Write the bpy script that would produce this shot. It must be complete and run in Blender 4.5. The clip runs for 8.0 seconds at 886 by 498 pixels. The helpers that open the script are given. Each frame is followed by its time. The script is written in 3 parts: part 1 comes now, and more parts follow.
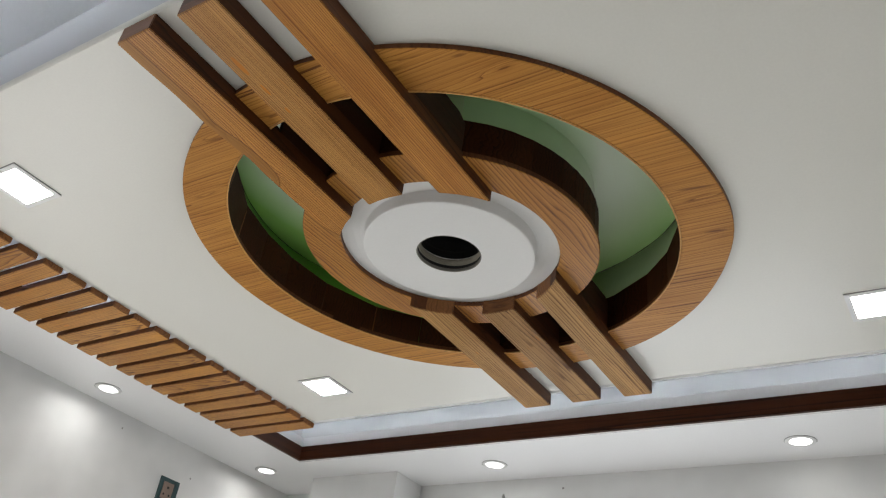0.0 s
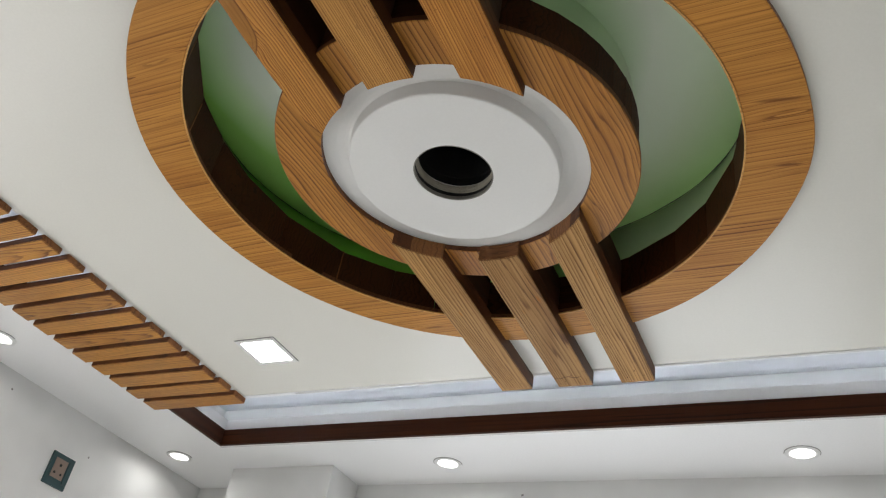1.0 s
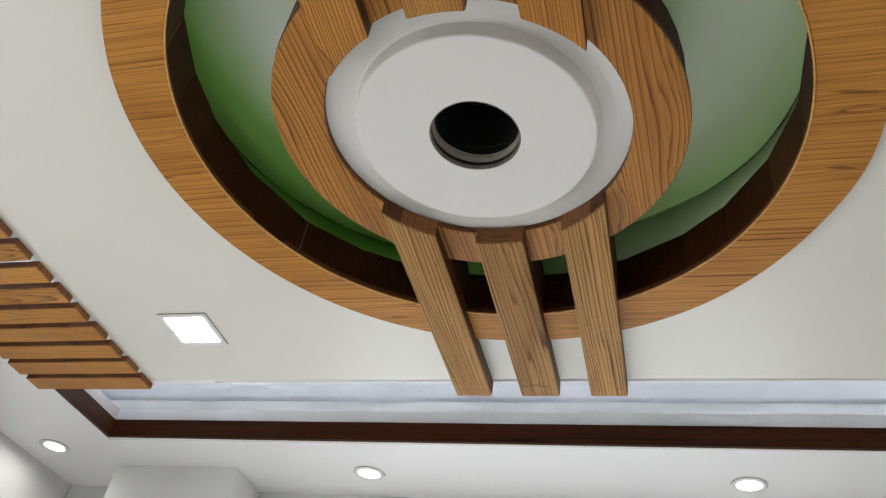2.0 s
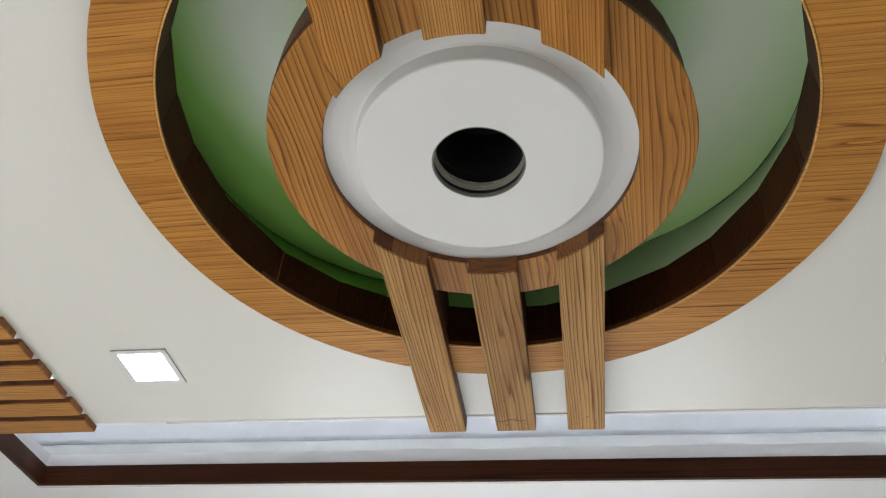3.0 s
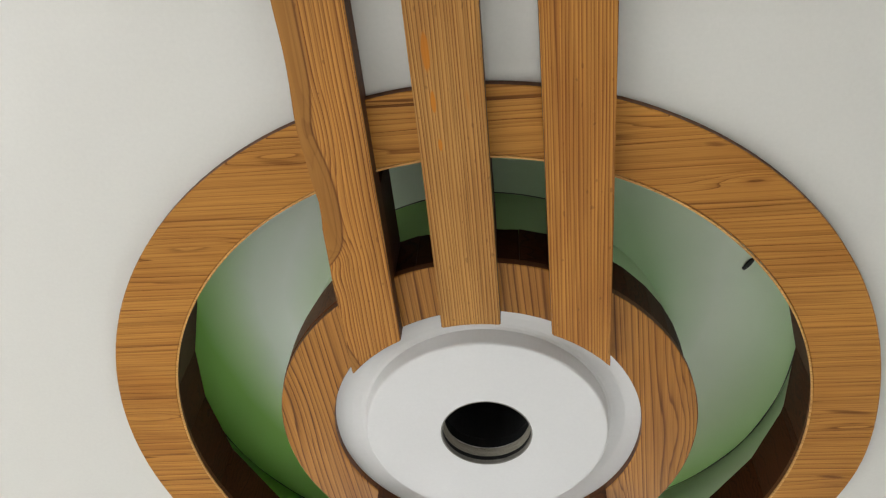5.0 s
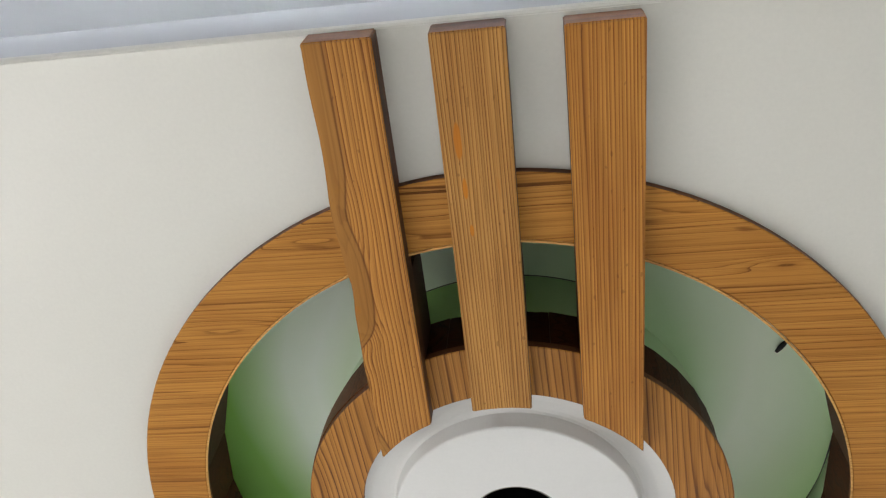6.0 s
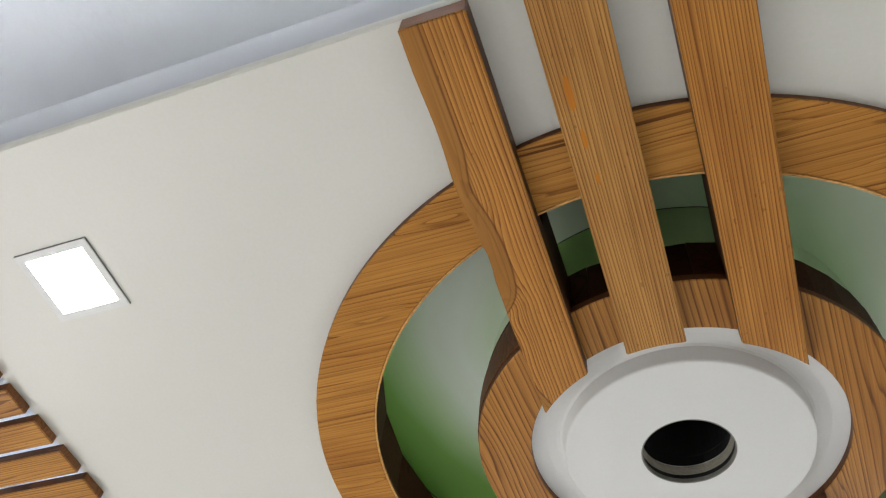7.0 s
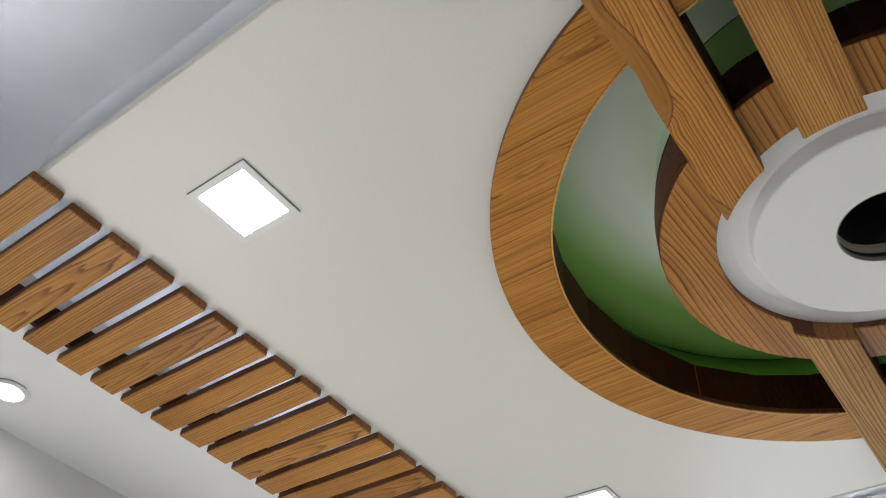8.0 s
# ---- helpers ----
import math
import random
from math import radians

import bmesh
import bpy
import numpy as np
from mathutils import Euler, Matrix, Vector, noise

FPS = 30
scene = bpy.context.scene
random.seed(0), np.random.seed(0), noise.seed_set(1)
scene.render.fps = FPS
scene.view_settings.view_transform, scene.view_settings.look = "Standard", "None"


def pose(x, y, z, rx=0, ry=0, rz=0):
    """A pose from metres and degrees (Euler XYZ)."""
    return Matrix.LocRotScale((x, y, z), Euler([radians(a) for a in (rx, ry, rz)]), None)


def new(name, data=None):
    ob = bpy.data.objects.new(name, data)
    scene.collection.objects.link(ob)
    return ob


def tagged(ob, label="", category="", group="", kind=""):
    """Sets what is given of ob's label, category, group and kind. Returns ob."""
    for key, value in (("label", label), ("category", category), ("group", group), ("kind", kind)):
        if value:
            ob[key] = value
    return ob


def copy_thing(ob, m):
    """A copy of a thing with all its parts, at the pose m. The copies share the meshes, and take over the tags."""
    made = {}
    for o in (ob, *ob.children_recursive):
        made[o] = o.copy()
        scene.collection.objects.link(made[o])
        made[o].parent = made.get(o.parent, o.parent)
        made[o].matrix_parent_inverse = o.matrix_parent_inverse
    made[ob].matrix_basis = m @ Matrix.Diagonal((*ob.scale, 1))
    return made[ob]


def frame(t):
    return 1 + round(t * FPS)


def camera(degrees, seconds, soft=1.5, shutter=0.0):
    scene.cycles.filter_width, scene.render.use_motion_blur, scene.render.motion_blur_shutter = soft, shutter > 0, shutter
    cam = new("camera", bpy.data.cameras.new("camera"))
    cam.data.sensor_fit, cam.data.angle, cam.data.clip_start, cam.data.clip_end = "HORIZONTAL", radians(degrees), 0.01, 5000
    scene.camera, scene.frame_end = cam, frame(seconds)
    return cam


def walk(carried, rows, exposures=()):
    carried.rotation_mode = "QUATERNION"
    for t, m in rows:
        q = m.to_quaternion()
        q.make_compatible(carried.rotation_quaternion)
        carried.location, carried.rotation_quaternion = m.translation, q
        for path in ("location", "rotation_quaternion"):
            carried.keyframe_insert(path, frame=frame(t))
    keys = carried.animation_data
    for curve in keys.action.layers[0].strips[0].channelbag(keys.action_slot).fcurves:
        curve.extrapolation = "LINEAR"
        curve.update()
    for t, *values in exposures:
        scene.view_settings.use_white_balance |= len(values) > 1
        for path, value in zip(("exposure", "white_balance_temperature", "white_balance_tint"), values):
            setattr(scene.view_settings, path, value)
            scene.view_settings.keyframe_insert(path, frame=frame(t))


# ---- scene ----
cam = camera(56.55, 8.0, 1.2)
# seconds, place, turn
ROWS = [
    (0.0, 1.0162, -1.4228, 1.5931, 123.521, -7.101, 31.322),
    (0.5, 0.8383, -1.2377, 1.6038, 124.590, -7.929, 29.407),
    (1.0, 0.6493, -1.0988, 1.6061, 126.451, -8.393, 23.999),
    (1.5, 0.4290, -1.0314, 1.6179, 127.924, -8.464, 17.907),
    (1.7, 0.3782, -1.0032, 1.6238, 128.478, -8.390, 15.793),
    (2.8, 0.1874, -0.9402, 1.6392, 131.710, -4.203, 8.870),
    (3.0, 0.1468, -0.9578, 1.6378, 132.332, -3.581, 8.257),
    (3.5, 0.0772, -1.0103, 1.6557, 134.682, -2.806, 7.152),
    (4.0, 0.0757, -1.0491, 1.6685, 137.860, -2.593, 6.443),
    (4.5, 0.0840, -1.0832, 1.6654, 142.225, -2.691, 6.100),
    (5.0, 0.0947, -1.1290, 1.6948, 144.845, -3.248, 5.695),
    (5.2, 0.1014, -1.1391, 1.6972, 146.241, -4.222, 4.954),
    (6.3, 0.0782, -1.1516, 1.6831, 150.247, -4.647, 8.808),
    (6.5, 0.0735, -1.1579, 1.6796, 149.407, -5.086, 11.242),
    (7.0, 0.0430, -1.1821, 1.6884, 145.534, -4.603, 19.463),
    (7.5, 0.0227, -1.1633, 1.6737, 141.279, -4.731, 28.382),
    (8.0, -0.0062, -1.1726, 1.6674, 135.677, -2.963, 36.087),
]
walk(cam, [(t, pose(x, y, z, rx, ry, rz)) for t, x, y, z, rx, ry, rz in ROWS],
     [(0.0, -0.10), (1.0, -0.02), (2.0, 0.03), (3.5, 0.12), (5.0, 0.30), (6.3, 0.28), (7.0, 0.11), (8.0, -0.16)])

# ---- world, lights, exposure ----
H = 2.75        # underside of the dropped ceiling
SLAB = 0.19     # height of the round cavity above it
SOFFIT = 0.37   # height of the bare slab over the cove
LED_A, LED_B, COVE = 90.0, 4.0, 42.0        # square and round lights, added cove strips
world = bpy.data.worlds.new("sky")
scene.world = world
world.use_nodes = True
wn = world.node_tree
sky = wn.nodes.new("ShaderNodeTexSky")
sky.sky_type, sky.sun_disc, sky.sun_elevation, sky.sun_rotation = "NISHITA", False, radians(40), radians(200)
wn.links.new(sky.outputs[0], wn.nodes["Background"].inputs[0])
wn.nodes["Background"].inputs[1].default_value = 0.1
# daylight in the opening of the west balcony door
lamp = bpy.data.lights.new("door_daylight", "AREA")
lamp.shape, lamp.size, lamp.size_y, lamp.energy, lamp.color = "RECTANGLE", 1.95, 1.15, 23.0, (1.0, 0.985, 0.97)
day = new("door_daylight", lamp)
day.matrix_world = Matrix.Translation((-2.06, -0.35, 1.05)) @ Matrix.Rotation(radians(-90), 4, "Y")
# cooler light added in an unseen north window, to brighten the border
lamp = bpy.data.lights.new("added_window_light", "AREA")
lamp.shape, lamp.size, lamp.size_y, lamp.energy, lamp.color = "RECTANGLE", 1.68, 0.38, 7.5, (0.93, 0.96, 1.0)
day = new("added_window_light", lamp)
day.matrix_world = Matrix.Translation((-0.1, 1.662, 2.1)) @ Matrix.Rotation(radians(-90), 4, "X")


# ---- materials ----
class Nodes:
    """A short hand for building a node material."""

    def __init__(self, name):
        self.mat = bpy.data.materials.new(name)
        self.mat.use_nodes = True
        self.tree = self.mat.node_tree
        self.bsdf = self.tree.nodes["Principled BSDF"]

    def add(self, kind, operation="", blend=""):
        node = self.tree.nodes.new(kind)
        if operation:
            node.operation = operation
        if blend:
            node.data_type, node.blend_type = "RGBA", blend
        return node

    def put(self, socket, value):
        if isinstance(value, bpy.types.NodeSocket):
            self.tree.links.new(value, socket)
        else:
            socket.default_value = value

    def math(self, op, a, b=0.0):
        node = self.add("ShaderNodeMath", operation=op)
        self.put(node.inputs[0], a)
        self.put(node.inputs[1], b)
        return node.outputs[0]

    def coords(self, scale=(1, 1, 1), turn=(0, 0, 0), shift=0.0):
        """Object coordinates, moved by a chance amount of its own for each object."""
        tc = self.add("ShaderNodeTexCoord")
        mp = self.add("ShaderNodeMapping")
        mp.inputs["Rotation"].default_value = [radians(a) for a in turn]
        mp.inputs["Scale"].default_value = scale
        self.put(mp.inputs["Vector"], tc.outputs["Object"])
        if not shift:
            return mp.outputs[0]
        info = self.add("ShaderNodeObjectInfo")
        add = self.add("ShaderNodeVectorMath", operation="MULTIPLY_ADD")
        self.put(add.inputs[0], info.outputs["Random"])
        add.inputs[1].default_value = (shift * 7.1, shift * 3.3, shift * 5.7)
        self.put(add.inputs[2], mp.outputs[0])
        return add.outputs[0]

    def noise(self, vector, scale, detail=4.0, rough=0.55):
        node = self.add("ShaderNodeTexNoise")
        self.put(node.inputs["Vector"], vector)
        node.inputs["Scale"].default_value = scale
        node.inputs["Detail"].default_value = detail
        node.inputs["Roughness"].default_value = rough
        return node.outputs[0]

    def ramp(self, fac, stops):
        node = self.add("ShaderNodeValToRGB")
        el = node.color_ramp.elements
        while len(el) < len(stops):
            el.new(0.5)
        for e, (p, c) in zip(el, stops):
            e.position, e.color = p, (*c, 1)
        self.put(node.inputs[0], fac)
        return node.outputs[0]

    def mix(self, fac, a, b, blend="MIX"):
        node = self.add("ShaderNodeMix", blend=blend)
        self.put(node.inputs[0], fac)
        for socket, value in ((node.inputs[6], a), (node.inputs[7], b)):
            self.put(socket, (*value, 1) if isinstance(value, tuple) else value)
        return node.outputs[2]

    def bump(self, height, strength, distance=0.002):
        node = self.add("ShaderNodeBump")
        node.inputs["Strength"].default_value = strength
        node.inputs["Distance"].default_value = distance
        self.put(node.inputs["Height"], height)
        self.put(self.bsdf.inputs["Normal"], node.outputs[0])

    def done(self, color, rough, coat=0.0, metal=0.0):
        self.put(self.bsdf.inputs["Base Color"], (*color, 1) if isinstance(color, tuple) else color)
        self.put(self.bsdf.inputs["Roughness"], rough)
        self.bsdf.inputs["Coat Weight"].default_value = coat
        self.bsdf.inputs["Coat Roughness"].default_value = 0.25
        self.bsdf.inputs["Metallic"].default_value = metal
        return self.mat


def paint(name, base, rough, mottle=0.04, lump=0.15, lump_scale=9.0, coat=0.0):
    """Brushed or rolled paint: faint mottling, fine roller stipple, slow waves."""
    n = Nodes(name)
    c = n.coords()
    slow, fine = n.noise(c, 2.3, 3), n.noise(c, 160, 2)
    dark = tuple(v * (1 - 2.2 * mottle) for v in base)
    col = n.ramp(slow if lump_scale else fine, [(0.2, dark), (0.7, base)])
    if lump_scale:
        n.bump(n.math("ADD", n.math("MULTIPLY", n.noise(c, lump_scale, 3), 3.0), n.math("MULTIPLY", fine, 0.25)), lump, 0.004)
    else:
        n.bump(fine, lump, 0.0008)
    r = n.math("ADD", n.math("MULTIPLY", n.noise(c, 5, 1), 0.1), rough - 0.05) if lump_scale else rough
    return n.done(col, r, coat)


def wood(name, turn, light, mid, dark, spacing=0.008, rough=0.42, coat=0.25, tilt=0.05, depth=0.05, warp=0.012, side=0.1, base=0.0, eyes=(), spots=False, own=True, stretch=0.7, calm=0.35, gloss=0.22, stains=(), crisp=False, plain=None, jitter=1.0, knots=()):
    """Sawn softwood: growth rings round a pith beside or below the face, fibres along local X after the turn, and cat's eyes at given places."""
    n = Nodes(name)
    c = n.coords(turn=turn)
    rnd = n.add("ShaderNodeObjectInfo").outputs["Random"]
    sep = n.add("ShaderNodeSeparateXYZ")
    n.put(sep.inputs[0], c)
    x, y, z = sep.outputs
    rnd2 = n.math("FRACT", n.math("MULTIPLY", rnd, 17.31))
    rnd3 = n.math("FRACT", n.math("MULTIPLY", rnd, 53.77))

    def along(sx, sy):
        comb = n.add("ShaderNodeCombineXYZ")
        n.put(comb.inputs[0], n.math("ADD", n.math("MULTIPLY", x, sx), n.math("MULTIPLY", rnd, 31.0)))
        n.put(comb.inputs[1], n.math("ADD", n.math("MULTIPLY", y, sy), n.math("MULTIPLY", rnd2, 17.0)))
        n.put(comb.inputs[2], n.math("MULTIPLY", z, sy))
        return comb.outputs[0]

    wv = along(stretch, 9.0)
    off = n.math("MULTIPLY", n.math("SUBTRACT", n.noise(wv, 1.0, 2), 0.5), warp * 4)
    off = n.math("ADD", off, n.math("MULTIPLY", n.math("SUBTRACT", n.noise(along(stretch * 2.0, 70.0), 1.0, 2), 0.5), spacing * 1.5 * jitter))
    off = n.math("ADD", off, n.math("MULTIPLY", n.math("SUBTRACT", n.noise(along(stretch * 0.8, 28.0), 1.0, 1), 0.5), spacing * 3.5 * jitter))
    for ex, ey, lx, ly, amp in eyes:
        dx = n.math("DIVIDE", n.math("SUBTRACT", x, ex), lx)
        dy = n.math("DIVIDE", n.math("SUBTRACT", y, ey), ly)
        d = n.math("ADD", n.math("MULTIPLY", dx, dx), n.math("MULTIPLY", dy, dy))
        off = n.math("ADD", off, n.math("MULTIPLY", n.math("POWER", 2.718, n.math("MULTIPLY", d, -1.0)), amp))
    if plain:
        # a flat-sawn streak along one edge, past a wandering dark ring
        b = 0.0
        for px, lx, amp in plain[1]:
            d = n.math("DIVIDE", n.math("SUBTRACT", x, px), lx)
            b = n.math("ADD", b, n.math("MULTIPLY", n.math("POWER", 2.718, n.math("MULTIPLY", n.math("MULTIPLY", d, d), -1.0)), amp))
        past = n.math("SUBTRACT", y, n.math("ADD", b, plain[0]))
        near = n.math("POWER", 2.718, n.math("MULTIPLY", n.math("ABSOLUTE", past), -50.0))
        off = n.math("SUBTRACT", off, n.math("MULTIPLY", b, near))
    yy = n.math("ADD", n.math("ADD", y, base), n.math("MULTIPLY", n.math("SUBTRACT", rnd2, 0.5), side))
    zz = n.math("ADD", n.math("ADD", n.math("MULTIPLY", x, tilt), depth), n.math("MULTIPLY", rnd3, depth))
    r = n.math("SQRT", n.math("ADD", n.math("MULTIPLY", yy, yy), n.math("MULTIPLY", zz, zz)))
    turns = n.math("DIVIDE", n.math("ADD", r, off), spacing)
    ring = n.math("FRACT", turns)
    which = n.math("FRACT", n.math("MULTIPLY", n.math("SINE", n.math("MULTIPLY", n.math("FLOOR", turns), 12.99)), 437.5))
    stops = (0.5, 0.84, 0.94, 0.97) if crisp else (0.3, 0.70, 0.88, 0.93)
    grain = n.ramp(ring, [(0.0, light), (stops[0], light), (stops[1], mid), (stops[2], dark), (stops[3], dark), (1.0, light)])
    fibre = n.noise(along(5.0, 420.0), 1.0, 3, 0.6)
    patch = n.noise(along(stretch * 1.7, 5.0), 0.8, 2)
    soft = n.ramp(patch, [(0.3, mid), (0.7, light)])
    fade = n.math("MULTIPLY", n.math("ADD", n.math("MULTIPLY", which, 0.95), 0.02), n.math("ADD", patch, calm))
    col = n.mix(fade, grain, soft)
    tone = n.ramp(fibre, [(0.25, (0.66, 0.60, 0.55)), (0.55, (1.0, 1.0, 1.0)), (0.8, (1.14, 1.12, 1.08))])
    col = n.mix(1.0, col, tone, "MULTIPLY")
    if spots:
        spot = n.ramp(n.noise(along(7.0, 26.0), 1.0, 2), [(0.71, (0, 0, 0)), (0.76, (1, 1, 1))])
        col = n.mix(n.math("MULTIPLY", spot, 0.8), col, (0.55, 0.2, 0.02))
        pin = n.ramp(n.noise(along(90.0, 150.0), 1.0, 0), [(0.80, (0, 0, 0)), (0.83, (1, 1, 1))])
        col = n.mix(n.math("MULTIPLY", pin, 0.35), col, (0.1, 0.04, 0.015))
    for ex, ey, lx, ly in stains:
        dx = n.math("DIVIDE", n.math("SUBTRACT", x, ex), lx)
        dy = n.math("DIVIDE", n.math("SUBTRACT", y, ey), ly)
        d = n.math("ADD", n.math("MULTIPLY", dx, dx), n.math("MULTIPLY", dy, dy))
        d = n.math("ADD", d, n.math("MULTIPLY", n.noise(along(40.0, 160.0), 1.0, 2), 0.5))
        mask = n.ramp(d, [(0.7, (1, 1, 1)), (1.0, (0, 0, 0))])
        col = n.mix(n.math("MULTIPLY", mask, 0.9), col, (0.62, 0.22, 0.012))
    for ex, ey, lx, ly, much in knots:
        # a dark streak that runs out along the grain
        dx = n.math("DIVIDE", n.math("SUBTRACT", x, ex), lx)
        dy = n.math("DIVIDE", n.math("SUBTRACT", n.math("SUBTRACT", y, n.math("MULTIPLY", n.math("SUBTRACT", x, ex), 0.12)), ey), ly)
        d = n.math("ADD", n.math("MULTIPLY", dx, dx), n.math("MULTIPLY", dy, dy))
        d = n.math("ADD", d, n.math("MULTIPLY", n.noise(along(30.0, 200.0), 1.0, 2), 0.4))
        col = n.mix(n.math("MULTIPLY", n.ramp(d, [(0.25, (1, 1, 1)), (1.25, (0, 0, 0))]), much), col, dark)
    broad = n.ramp(n.noise(along(2.2, 11.0), 1.0, 3), [(0.32, (0.84, 0.77, 0.70)), (0.5, (1.0, 1.0, 1.0)), (0.68, (1.10, 1.09, 1.06))])
    col = n.mix(1.0, col, broad, "MULTIPLY")
    if plain:
        bare = n.ramp(n.noise(along(1.6, 60.0), 1.0, 2), [(0.3, tuple(v * 0.72 for v in mid)), (0.7, tuple(v * 0.8 for v in light))])
        flat = n.add("ShaderNodeClamp")
        n.put(flat.inputs[0], n.math("ADD", n.math("DIVIDE", past, 0.003), 0.3))
        col = n.mix(n.math("MULTIPLY", flat.outputs[0], 0.85), col, bare)
        for gap, wide, much in ((0.0, 0.0017, 0.8), (0.009, 0.0012, 0.3)):
            d = n.math("DIVIDE", n.math("SUBTRACT", past, gap), wide)
            line = n.math("POWER", 2.718, n.math("MULTIPLY", n.math("MULTIPLY", d, d), -1.0))
            col = n.mix(n.math("MULTIPLY", line, much), col, tuple(v * 0.7 for v in dark))
    if own:
        col = n.mix(0.8, col, n.ramp(rnd3, [(0.0, (0.84, 0.8, 0.76)), (1.0, (1.12, 1.08, 1.02))]), "MULTIPLY")
    n.bump(n.math("ADD", fibre, n.math("MULTIPLY", ring, -0.6)), 0.25, 0.0006)
    n.bsdf.inputs["Specular IOR Level"].default_value = gloss
    return n.done(col, n.math("ADD", n.math("MULTIPLY", fibre, 0.2), rough - 0.1), coat)


def glow(name, color, strength):
    n = Nodes(name)
    n.bsdf.inputs["Emission Color"].default_value = (*color, 1)
    n.bsdf.inputs["Emission Strength"].default_value = strength
    return n.done((0.9, 0.9, 0.9), 0.5)


PANEL = paint("gloss_cream_paint", (0.80, 0.788, 0.73), 0.40, 0.015, 0.15, 0, 0.1)
BORDER = paint("white_ceiling_paint", (0.90, 0.90, 0.90), 0.3, 0.02, 0.15, 0)
PANEL_SIDE = paint("grey_white_side", (0.62, 0.63, 0.65), 0.6, 0.03, 0.12)
PLASTER = paint("bare_plaster", (0.83, 0.84, 0.87), 0.36, 0.06, 0.35, 14.0)
GLOSS = paint("glossy_bead_paint", (0.85, 0.85, 0.84), 0.14, 0.01, 0.05, 0, 0.3)
WALL = paint("wall_putty", (0.80, 0.80, 0.79), 0.5, 0.13, 0.3, 4.0)
DISC = paint("matt_white_plaster", (0.80, 0.797, 0.78), 0.55, 0.012, 0.15, 0)
OAK_L, OAK_M, OAK_D = (0.59, 0.285, 0.064), (0.45, 0.195, 0.038), (0.14, 0.046, 0.010)
BEAM_WOOD = wood("beam_wood", (0, 0, -90), (0.55, 0.262, 0.056), (0.44, 0.19, 0.036), (0.22, 0.08, 0.016), 0.0048, 0.42, 0.08, 0.0, 0.02, 0.006, 0.05, base=0.12, spots=True, calm=-0.1)
WAVY_WOOD = wood("wavy_beam_wood", (0, 0, -90), OAK_L, OAK_M, (0.19, 0.066, 0.014), 0.0062, 0.42, 0.08, 0.012, 0.013, 0.003, 0.0, base=-0.038, spots=True, calm=-0.25, stretch=1.0,
                 stains=((-0.476, 0.038, 0.010, 0.006),),
                 plain=(0.018, ((-0.635, 0.045, 0.010), (-0.51, 0.07, -0.006), (-0.385, 0.036, 0.030), (-0.28, 0.085, 0.034))))
MID_WOOD = wood("golden_beam_wood", (0, 0, -90), (0.61, 0.325, 0.092), (0.47, 0.225, 0.054), (0.15, 0.06, 0.014), 0.0050, 0.42, 0.08, 0.0, 0.02, 0.005, 0.05, base=0.12, spots=True, calm=-0.12,
                stains=((-0.735, 0.022, 0.034, 0.0065), (-0.665, 0.019, 0.02, 0.0045), (-0.60, 0.016, 0.012, 0.004)))
# North beams: the grazing sheen is put into a greyer wood colour.
SHEEN_WOOD = wood("beam_wood_with_sheen", (0, 0, -90), (0.46, 0.272, 0.108), (0.355, 0.20, 0.072), (0.135, 0.062, 0.020), 0.0070, 0.48, 0.0, 0.015, 0.02, 0.013, 0.09, base=0.08, spots=True, calm=-0.1, gloss=0.08)
RING_WOOD = wood("ring_veneer", (0, 0, 0), (0.55, 0.258, 0.057), (0.44, 0.19, 0.039), (0.15, 0.052, 0.012), 0.0135, 0.42, 0.02, 0.0, 0.02, 0.011, 0.0, base=1.2, own=False, calm=0.1, crisp=True, gloss=0.12, knots=((0.628, -0.02, 0.054, 0.0065, 0.8), (0.625, 0.149, 0.034, 0.0055, 0.8), (-0.261, -0.572, 0.043, 0.0065, 0.5), (0.358, -0.56, 0.02, 0.005, 0.65)),
                 eyes=((-0.44, -0.43, 0.11, 0.02, 0.025), (-0.26, -0.585, 0.10, 0.014, 0.034), (0.64, 0.0, 0.08, 0.02, 0.016), (0.64, 0.165, 0.06, 0.018, 0.014), (0.42, -0.5, 0.06, 0.014, 0.03),
                       (0.05, 0.6, 0.16, 0.015, 0.02), (-0.63, -0.06, 0.07, 0.012, 0.02), (0.1, -0.6, 0.12, 0.02, 0.025), (-0.3, 0.56, 0.1, 0.012, 0.018)))
INNER_WOOD = wood("inner_ring_veneer", (0, 0, -87), (0.50, 0.228, 0.048), (0.395, 0.168, 0.032), (0.135, 0.048, 0.011), 0.0105, 0.38, 0.1, 0.0, 0.02, 0.007, 0.0, base=1.2, own=False, calm=-0.1, jitter=0.6,
                  eyes=((0.03, -0.352, 0.13, 0.035, 0.024), (0.24, -0.24, 0.08, 0.02, 0.015), (0.3, -0.1, 0.06, 0.02, 0.012), (-0.1, 0.33, 0.12, 0.03, 0.012)))
SLAT_L, SLAT_M = (0.55, 0.275, 0.062), (0.42, 0.19, 0.038)
SLAT_WOOD = wood("slat_wood", (0, 0, 0), SLAT_L, SLAT_M, (0.17, 0.06, 0.013), 0.0060, 0.42, 0.08, 0.012, 0.02, 0.007, 0.06, base=0.11, spots=True, stretch=1.6, calm=0.0)
FIGURED_WOOD = wood("figured_slat_wood", (0, 0, 0), SLAT_L, SLAT_M, (0.15, 0.05, 0.011), 0.0075, 0.42, 0.08, 0.07, 0.004, 0.006, 0.03, base=-0.033, spots=True, stretch=1.4, calm=-0.2)
